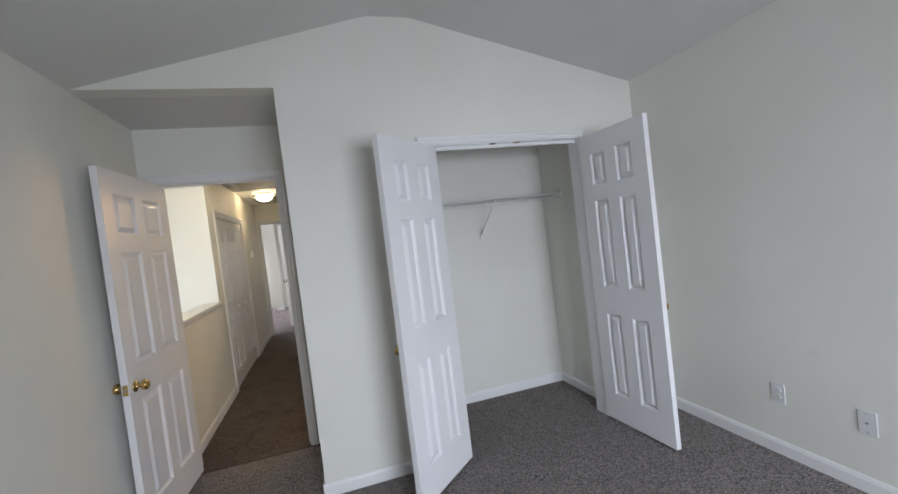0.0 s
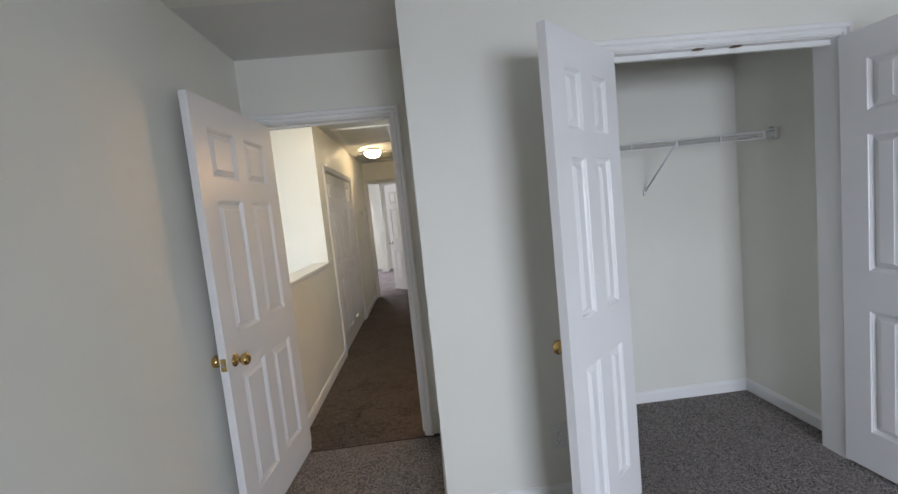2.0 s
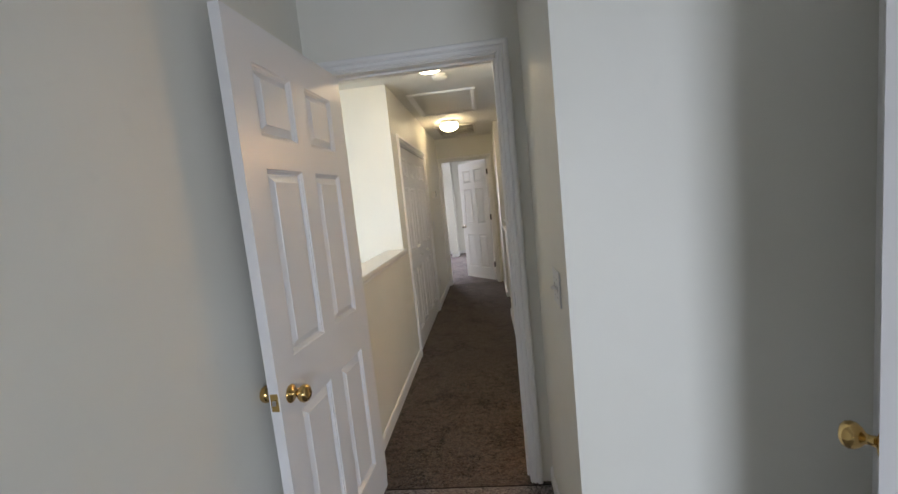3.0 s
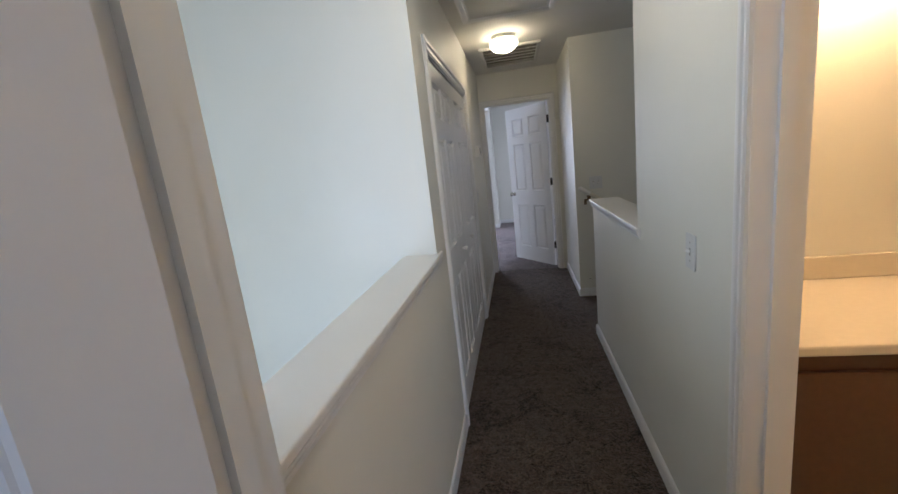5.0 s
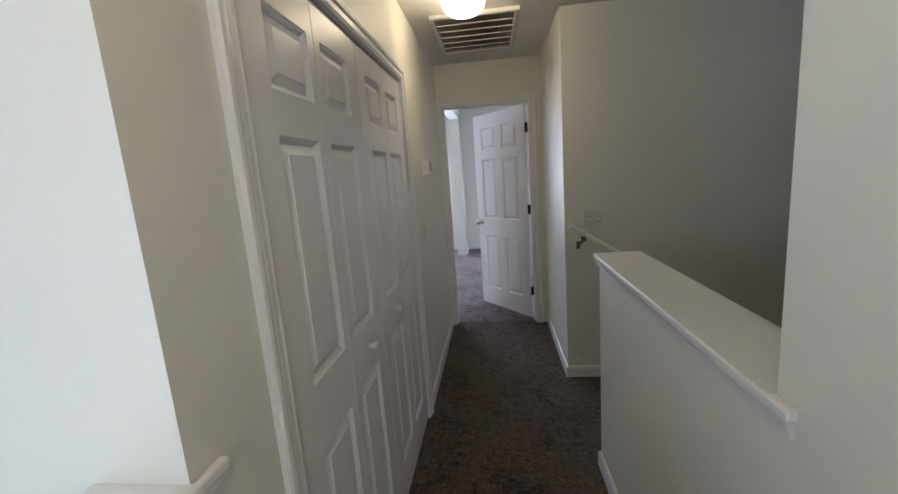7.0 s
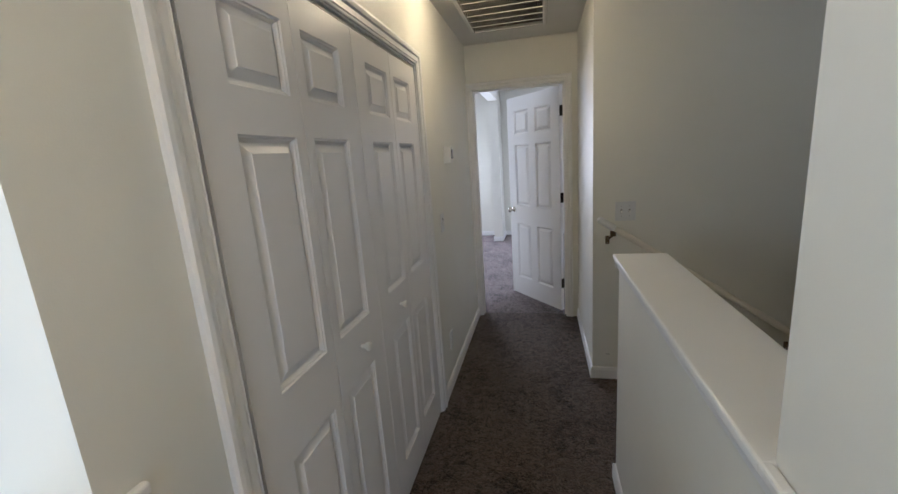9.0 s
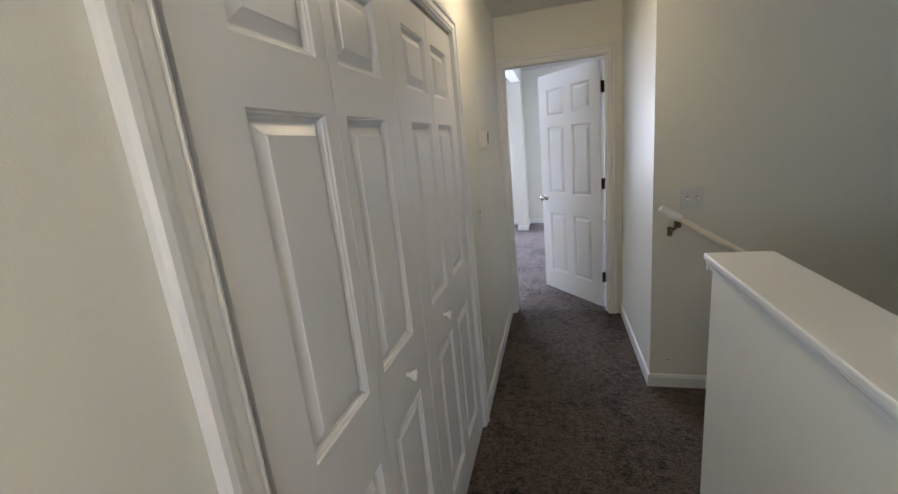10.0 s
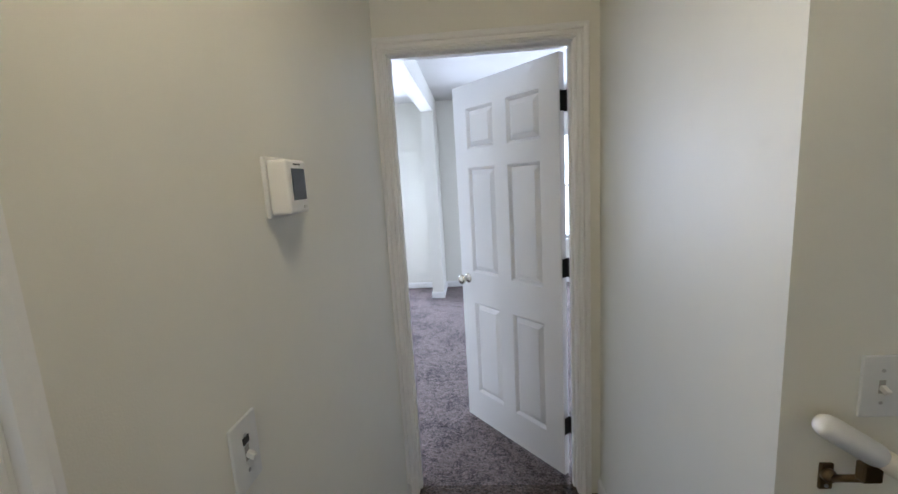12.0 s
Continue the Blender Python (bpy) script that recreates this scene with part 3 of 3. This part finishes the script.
# added strip, narrows the jamb gap so the leaf edge falls into shade
structure("trim", box(XL - 0.060, XL - 0.005, BF[0] + 0.0005, BF[0] + 0.0135, 0.002, BF[2] - 0.013, 0.002), TRIM, "narrow white strip added to shade the gap beside the folding doors", "trim")
structure("trim", box(XL - 0.05, XL - 0.008, BF[0] + 0.001, BF[1] - 0.001, BF[2] - 0.012, BF[2] - 0.001), STEEL, "metal track above the folding doors", "door track")

# ball catches of the closet
for x in (1.80, 1.98):
    c = empty("ball_catch", "small bronze ball catch under the closet head", "door catch", "ball catches")
    part("plate", box(x - 0.022, x + 0.022, CW + 0.006, CW + 0.030, CL[2] - 0.004, CL[2] - 0.0005), WOOD, c)
    part("ball", lathe([(0.006, 0), (0.005, -0.003), (0.002, -0.005)], Matrix.Translation((x, CW + 0.018, CL[2] - 0.004)), 12), BRASS, c, smooth=True)
structure("trim", box(CL[0], CL[1], CW + 0.034, CW + 0.052, CL[2] - 0.024, CL[2] - 0.0005), TRIM, "white stop strip under the closet head", "trim")

# ---- wire shelf in the closet ----
shelf = empty("wire_shelf", "white vinyl-coated wire closet shelf on a diagonal brace", "shelf")
SX0, SX1, SY, SZ = AX + 0.122, 2.582, 3.455, 1.700
part("front_rail", rod((SX0, SY, SZ), (SX1, SY, SZ), 0.0052, 8), WIRE, shelf, smooth=True)
part("lower_rail", rod((SX0, SY, SZ - 0.034), (SX1, SY, SZ - 0.038), 0.0048, 8), WIRE, shelf, smooth=True)
part("back_rail", rod((SX0, 3.758, SZ), (SX1, 3.758, SZ), 0.003, 8), WIRE, shelf, smooth=True)
part("middle_rail", rod((SX0, 3.61, SZ - 0.004), (SX1, 3.61, SZ - 0.004), 0.003, 8), WIRE, shelf, smooth=True)
bm = bmesh.new()
for k in range(76):
    x = SX0 + 0.012 + k * 0.0262
    rod((x, SY, SZ + 0.003), (x, 3.76, SZ + 0.003), 0.0016, 5, bm)
tagged(part("deck_grid", bm, WIRE, shelf), kind="stuff")
for k in range(7):
    x = 2.50 - 0.265 * k
    part("lip_wire", rod((x, SY - 0.003, SZ + 0.002), (x, SY - 0.003, SZ - 0.040), 0.0046, 8), WIRE, shelf, smooth=True)
for x in (1.94, 0.95):
    b = part("brace", rod((x + 0.03, SY + 0.006, SZ - 0.03), (x, 3.757, 1.425), 0.006, 8), WIRE, shelf, "diagonal support brace", True)
    part("brace_foot", box(x - 0.012, x + 0.012, 3.752, 3.7655, 1.395, 1.435, 0.003), WIRE, b)
    part("brace_hook", box(x + 0.020, x + 0.040, SY - 0.006, SY + 0.014, SZ - 0.042, SZ - 0.022, 0.003), WIRE, b)
e = part("end_bracket", box(2.560, 2.5835, SY - 0.016, SY + 0.030, SZ - 0.046, SZ + 0.018, 0.004), PLASTIC, shelf, "white plastic end bracket")
part("screw", rod((2.553, SY + 0.020, SZ + 0.022), (2.583, SY + 0.020, SZ + 0.022), 0.004), STEEL, e)


# ---- wall plates; local z is up, local -y faces the room ----
def plate(name, label, category, m, w=0.072, h=0.116, group=""):
    p = empty(name, label, category, group, m=m)
    part("plate", box(-w / 2, w / 2, -0.006, -0.0005, -h / 2, h / 2, 0.0022), PLATE, p)
    return p


def screw(p, x, z):
    part("screw", rod((x, -0.0055, z), (x, -0.0072, z), 0.0032, 10), STEEL, p)


def toggle(p, x, up=True):
    part("toggle_slot", box(x - 0.0055, x + 0.0055, -0.0066, -0.0058, -0.0125, 0.0125), SHADE, p)
    bm = box(x - 0.0045, x + 0.0045, -0.021, -0.006, -0.005, 0.005, 0.0015)
    bmesh.ops.rotate(bm, verts=bm.verts[:], cent=(x, -0.006, 0), matrix=Matrix.Rotation(radians(-28 if up else 28), 3, "X"))
    part("toggle", bm, PLASTIC, p)
    screw(p, x, 0.030)
    screw(p, x, -0.030)


def outlet(label, m):
    p = plate("wall_outlet", label, "outlet", m, group="duplex outlets")
    for z in (0.020, -0.020):
        f = part("receptacle", lathe([(0.0165, -0.0055), (0.0165, -0.0075), (0.0155, -0.0082)], Matrix.Translation((0, 0, z)) @ pose(0, 0, 0, -90), 20), PLASTIC, p)
        for x, hh in ((-0.0063, 0.0085), (0.0063, 0.0068)):
            part("slot", box(x - 0.0013, x + 0.0013, -0.0088, -0.0072, z + 0.003 - hh / 2, z + 0.003 + hh / 2), SLOT, f)
        part("slot", rod((0, -0.0072, z - 0.0085), (0, -0.0088, z - 0.0085), 0.0026, 8), SLOT, f)
    screw(p, 0, 0)


EAST = lambda x, y, z: pose(x, y, z, 0, 0, -90)
WEST = lambda x, y, z: pose(x, y, z, 0, 0, 90)
SOUTH = lambda x, y, z: pose(x, y, z)

outlet("white duplex outlet above the bedroom baseboard", EAST(BE, 2.09, 0.358))
outlet("white duplex outlet beside the closet door", SOUTH(1.01, CW, 0.32))
outlet("white duplex outlet above the hall baseboard", WEST(XL, 7.40, 0.31))
p = plate("cable_plate", "white coaxial cable wall plate", "wall plate", EAST(BE, 1.69, 0.348))
part("connector", rod((0, -0.005, 0), (0, -0.010, 0), 0.0048, 12), STEEL, p, smooth=True)
screw(p, 0, 0.042)
screw(p, 0, -0.042)
p = plate("light_switch", "white double switch plate with dimmer and toggle", "light switch", EAST(AX, 3.148, 1.105), 0.116)
toggle(p, 0.023)
toggle(p, -0.023, False)
p = plate("light_switch", "white single toggle switch on the hall wall", "light switch", EAST(XR, 4.835, 1.085))
toggle(p, 0)
p = plate("light_switch", "white double toggle switch above the handrail", "light switch", SOUTH(0.626, ST, 1.113), 0.116)
toggle(p, 0.023, False)
toggle(p, -0.023, False)
p = plate("light_switch", "white hall switch plate with a lit indicator", "light switch", WEST(XL, 7.39, 1.105))
part("indicator", box(-0.008, 0.008, -0.0075, -0.0055, 0.016, 0.028), SLOT, p)
toggle(p, 0, False)

t = empty("thermostat", "white wall thermostat with a grey display", "thermostat", m=WEST(XL, 7.603, 1.52))
part("wall_base", box(-0.046, 0.050, -0.009, -0.0005, -0.057, 0.057, 0.003), PLASTIC, t)
b = part("body", box(-0.042, 0.046, -0.048, -0.009, -0.052, 0.050, 0.005), PLASTIC, t)
part("display", box(-0.024, 0.034, -0.0495, -0.0475, -0.026, 0.034, 0.0008), SCREEN, b, "dark grey display")
part("brand_bar", box(-0.012, 0.018, -0.0488, -0.0475, 0.040, 0.043), SLOT, b)
part("button", box(0.018, 0.032, -0.0495, -0.0475, -0.043, -0.037, 0.0006), GRILLE, b)


# ---- hall ceiling ----
def dome_lamp(x, y, glass):
    l = empty("ceiling_lamp", "round flush ceiling lamp with lit opal glass", "ceiling lamp", "hall lamps", m=pose(x, y, HC))
    part("canopy", lathe([(0.098, -0.0005), (0.103, -0.004), (0.105, -0.030), (0.103, -0.035), (0.094, -0.036)], Matrix.Identity(4), 40), GRILLE, l, "white metal canopy", True)
    part("glass", lathe([(0.100, -0.0365), (0.111, -0.046), (0.115, -0.060), (0.109, -0.082), (0.093, -0.102), (0.068, -0.117), (0.038, -0.126), (0.004, -0.129)], Matrix.Identity(4), 40), glass, l, "lit opal glass bowl", True)


dome_lamp(-0.045, 4.67, LAMPGLASS)
dome_lamp(-0.118, 7.14, LAMPGLASS)
d = empty("smoke_detector", "round white smoke detector on the ceiling", "smoke detector", m=pose(-0.02, 5.20, HC))
part("base", lathe([(0.066, -0.0005), (0.068, -0.004), (0.066, -0.010)], Matrix.Identity(4), 32), PLASTIC, d, smooth=True)
part("cover", lathe([(0.060, -0.0105), (0.062, -0.014), (0.056, -0.026), (0.044, -0.031), (0.004, -0.032)], Matrix.Identity(4), 32), PLASTIC, d, smooth=True)
part("test_button", lathe([(0.010, -0.031), (0.009, -0.034), (0.003, -0.035)], Matrix.Translation((0.018, 0, 0)), 16), GRILLE, d)

HX0, HX1, HY0, HY1 = -0.385, 0.245, 5.67, 6.635
h = empty("attic_hatch", "ceiling attic hatch with a cream moulded frame", "attic hatch", kind="structure")
part("hatch_panel", box(HX0 + 0.05, HX1 - 0.05, HY0 + 0.05, HY1 - 0.05, HC - 0.006, HC - 0.0005), HALLCEIL, h)
HP = [(0.0, 0.0), (0.0, 0.016), (0.012, 0.019), (0.034, 0.014), (0.040, 0.010), (0.055, 0.009), (0.055, 0.0)]
dn = (0, 0, -1)
part("moulding", extrude(HP, (HX0, HY0, HC), (HX0, HY1, HC), (1, 0, 0), dn, 1, -1), TRIM, h)
part("moulding", extrude(HP, (HX1, HY0, HC), (HX1, HY1, HC), (-1, 0, 0), dn, 1, -1), TRIM, h)
part("moulding", extrude(HP, (HX0, HY0, HC), (HX1, HY0, HC), (0, 1, 0), dn, 1, -1), TRIM, h)
part("moulding", extrude(HP, (HX0, HY1, HC), (HX1, HY1, HC), (0, -1, 0), dn, 1, -1), TRIM, h)

VX0, VX1, VY0, VY1 = -0.345, 0.20, 7.44, 8.22
v = empty("return_air_grille", "white slatted return-air grille on the hall ceiling", "ceiling vent")
# flat dark sheet on the ceiling: shade between the slats as colour
part("backing", box(VX0 + 0.03, VX1 - 0.03, VY0 + 0.03, VY1 - 0.03, HC - 0.002, HC - 0.0005), DUCTSHADE, v, "dark sheet standing for the shade inside the opening")
VP = [(0.0, 0.0), (0.0, 0.018), (0.004, 0.022), (0.022, 0.024), (0.026, 0.020), (0.026, 0.0)]
part("frame", extrude(VP, (VX0, VY0, HC), (VX0, VY1, HC), (1, 0, 0), dn, 1, -1), GRILLE, v)
part("frame", extrude(VP, (VX1, VY0, HC), (VX1, VY1, HC), (-1, 0, 0), dn, 1, -1), GRILLE, v)
part("frame", extrude(VP, (VX0, VY0, HC), (VX1, VY0, HC), (0, 1, 0), dn, 1, -1), GRILLE, v)
part("frame", extrude(VP, (VX0, VY1, HC), (VX1, VY1, HC), (0, -1, 0), dn, 1, -1), GRILLE, v)
for k in range(1, 6):
    y = VY0 + 0.026 + (VY1 - VY0 - 0.052) * k / 6
    part("cross_bar", box(VX0 + 0.026, VX1 - 0.026, y - 0.0028, y + 0.0028, HC - 0.021, HC - 0.016), GRILLE, v)
bm = box(-0.0013, 0.0013, VY0 + 0.026, VY1 - 0.026, HC - 0.0165, HC - 0.0045)
slat = part("slat", bm, DUSTY, v)
ns = 46
for k in range(ns):
    o = slat if k == 0 else new("slat", slat.data)
    o.parent = v
    o.location = (VX0 + 0.026 + (VX1 - VX0 - 0.052) * (k + 0.5) / ns, 0, 0)

# ---- bathroom glimpse ----
vn = empty("vanity", "dark wood bathroom vanity under a cream counter", "vanity cabinet")
part("body", box(0.565, 1.55, 4.76, 5.325, 0.002, 0.765), WOOD, vn)
for x in (0.60, 1.08):
    d = part("cabinet_door", box(x, x + 0.44, 4.742, 4.759, 0.12, 0.70, 0.004), WOOD, vn)
    part("handle", rod((x + 0.40, 4.742, 0.6), (x + 0.40, 4.722, 0.6), 0.008), BRASS, d)
ct = empty("countertop", "cream cultured-marble vanity counter with backsplash", "countertop")
part("slab", box(0.563, 1.57, 4.715, 5.328, 0.767, 0.802, 0.008), MARBLE, ct)
part("backsplash", box(0.563, 1.57, 5.308, 5.328, 0.803, 0.90, 0.004), MARBLE, ct)
bl = empty("vanity_light", "warm bathroom light bar above the vanity", "wall lamp")
part("bar", box(0.75, 1.35, 5.29, 5.328, 1.98, 2.06, 0.006), BRASS, bl)
for x in (0.85, 1.05, 1.25):
    part("bulb", lathe([(0.014, 0.0), (0.02, 0.015), (0.04, 0.045), (0.045, 0.07), (0.038, 0.1), (0.004, 0.115)], Matrix.Translation((x, 5.29, 2.02)) @ pose(0, 0, 0, 90), 16), BATHBULB, bl, "lit globe bulb", True)


# ---- far-room windows ----
def window(name, x0, x1, z0, z1):
    w = empty(name, "white-framed far-room window full of daylight", "window", kind="structure")
    y = 12.66
    for n, b in (("window_frame", (x0, x0 + 0.05, z0, z1)), ("window_frame", (x1 - 0.05, x1, z0, z1)), ("window_frame", (x0 + 0.05, x1 - 0.05, z0, z0 + 0.05)), ("window_frame", (x0 + 0.05, x1 - 0.05, z1 - 0.05, z1)), ("meeting_rail", (x0 + 0.05, x1 - 0.05, (z0 + z1) / 2 - 0.02, (z0 + z1) / 2 + 0.02))):
        part(n, box(b[0], b[1], y, y + 0.06, b[2], b[3]), TRIM, w)
    part("window_sill", box(x0 - 0.03, x1 + 0.03, 12.585, 12.66, z0 - 0.022, z0, 0.004), TRIM, w)


window("window_1", -2.45, -1.13, 0.62, 2.13)
window("window_2", 1.12, 2.3, 0.62, 2.08)

# ground outside
structure("ground", box(-600, 600, -600, 600, -3.6, -3.5), plain("grass_far", (0.08, 0.11, 0.05), 0.95, 0.0, 0.4), "flat green ground outside", "ground")

# small marks
structure("trim", box(0.525, 0.548, ST - 0.0012, ST - 0.0004, 0.171, 0.1735), SLOT, "thin dark scuff mark above the baseboard", "scuff mark")

# daylight beyond the windows
structure("backdrop_far", box(-4.5, 4.5, 14.0, 14.05, -1.5, 4.0), OUTSIDE, "bright hazy daylight beyond the far windows", "backdrop")
structure("backdrop_foyer", box(-3.65, -3.6, 0.5, 5.0, -1.5, 3.0), OUTSIDE, "bright hazy daylight beyond the foyer window", "backdrop")
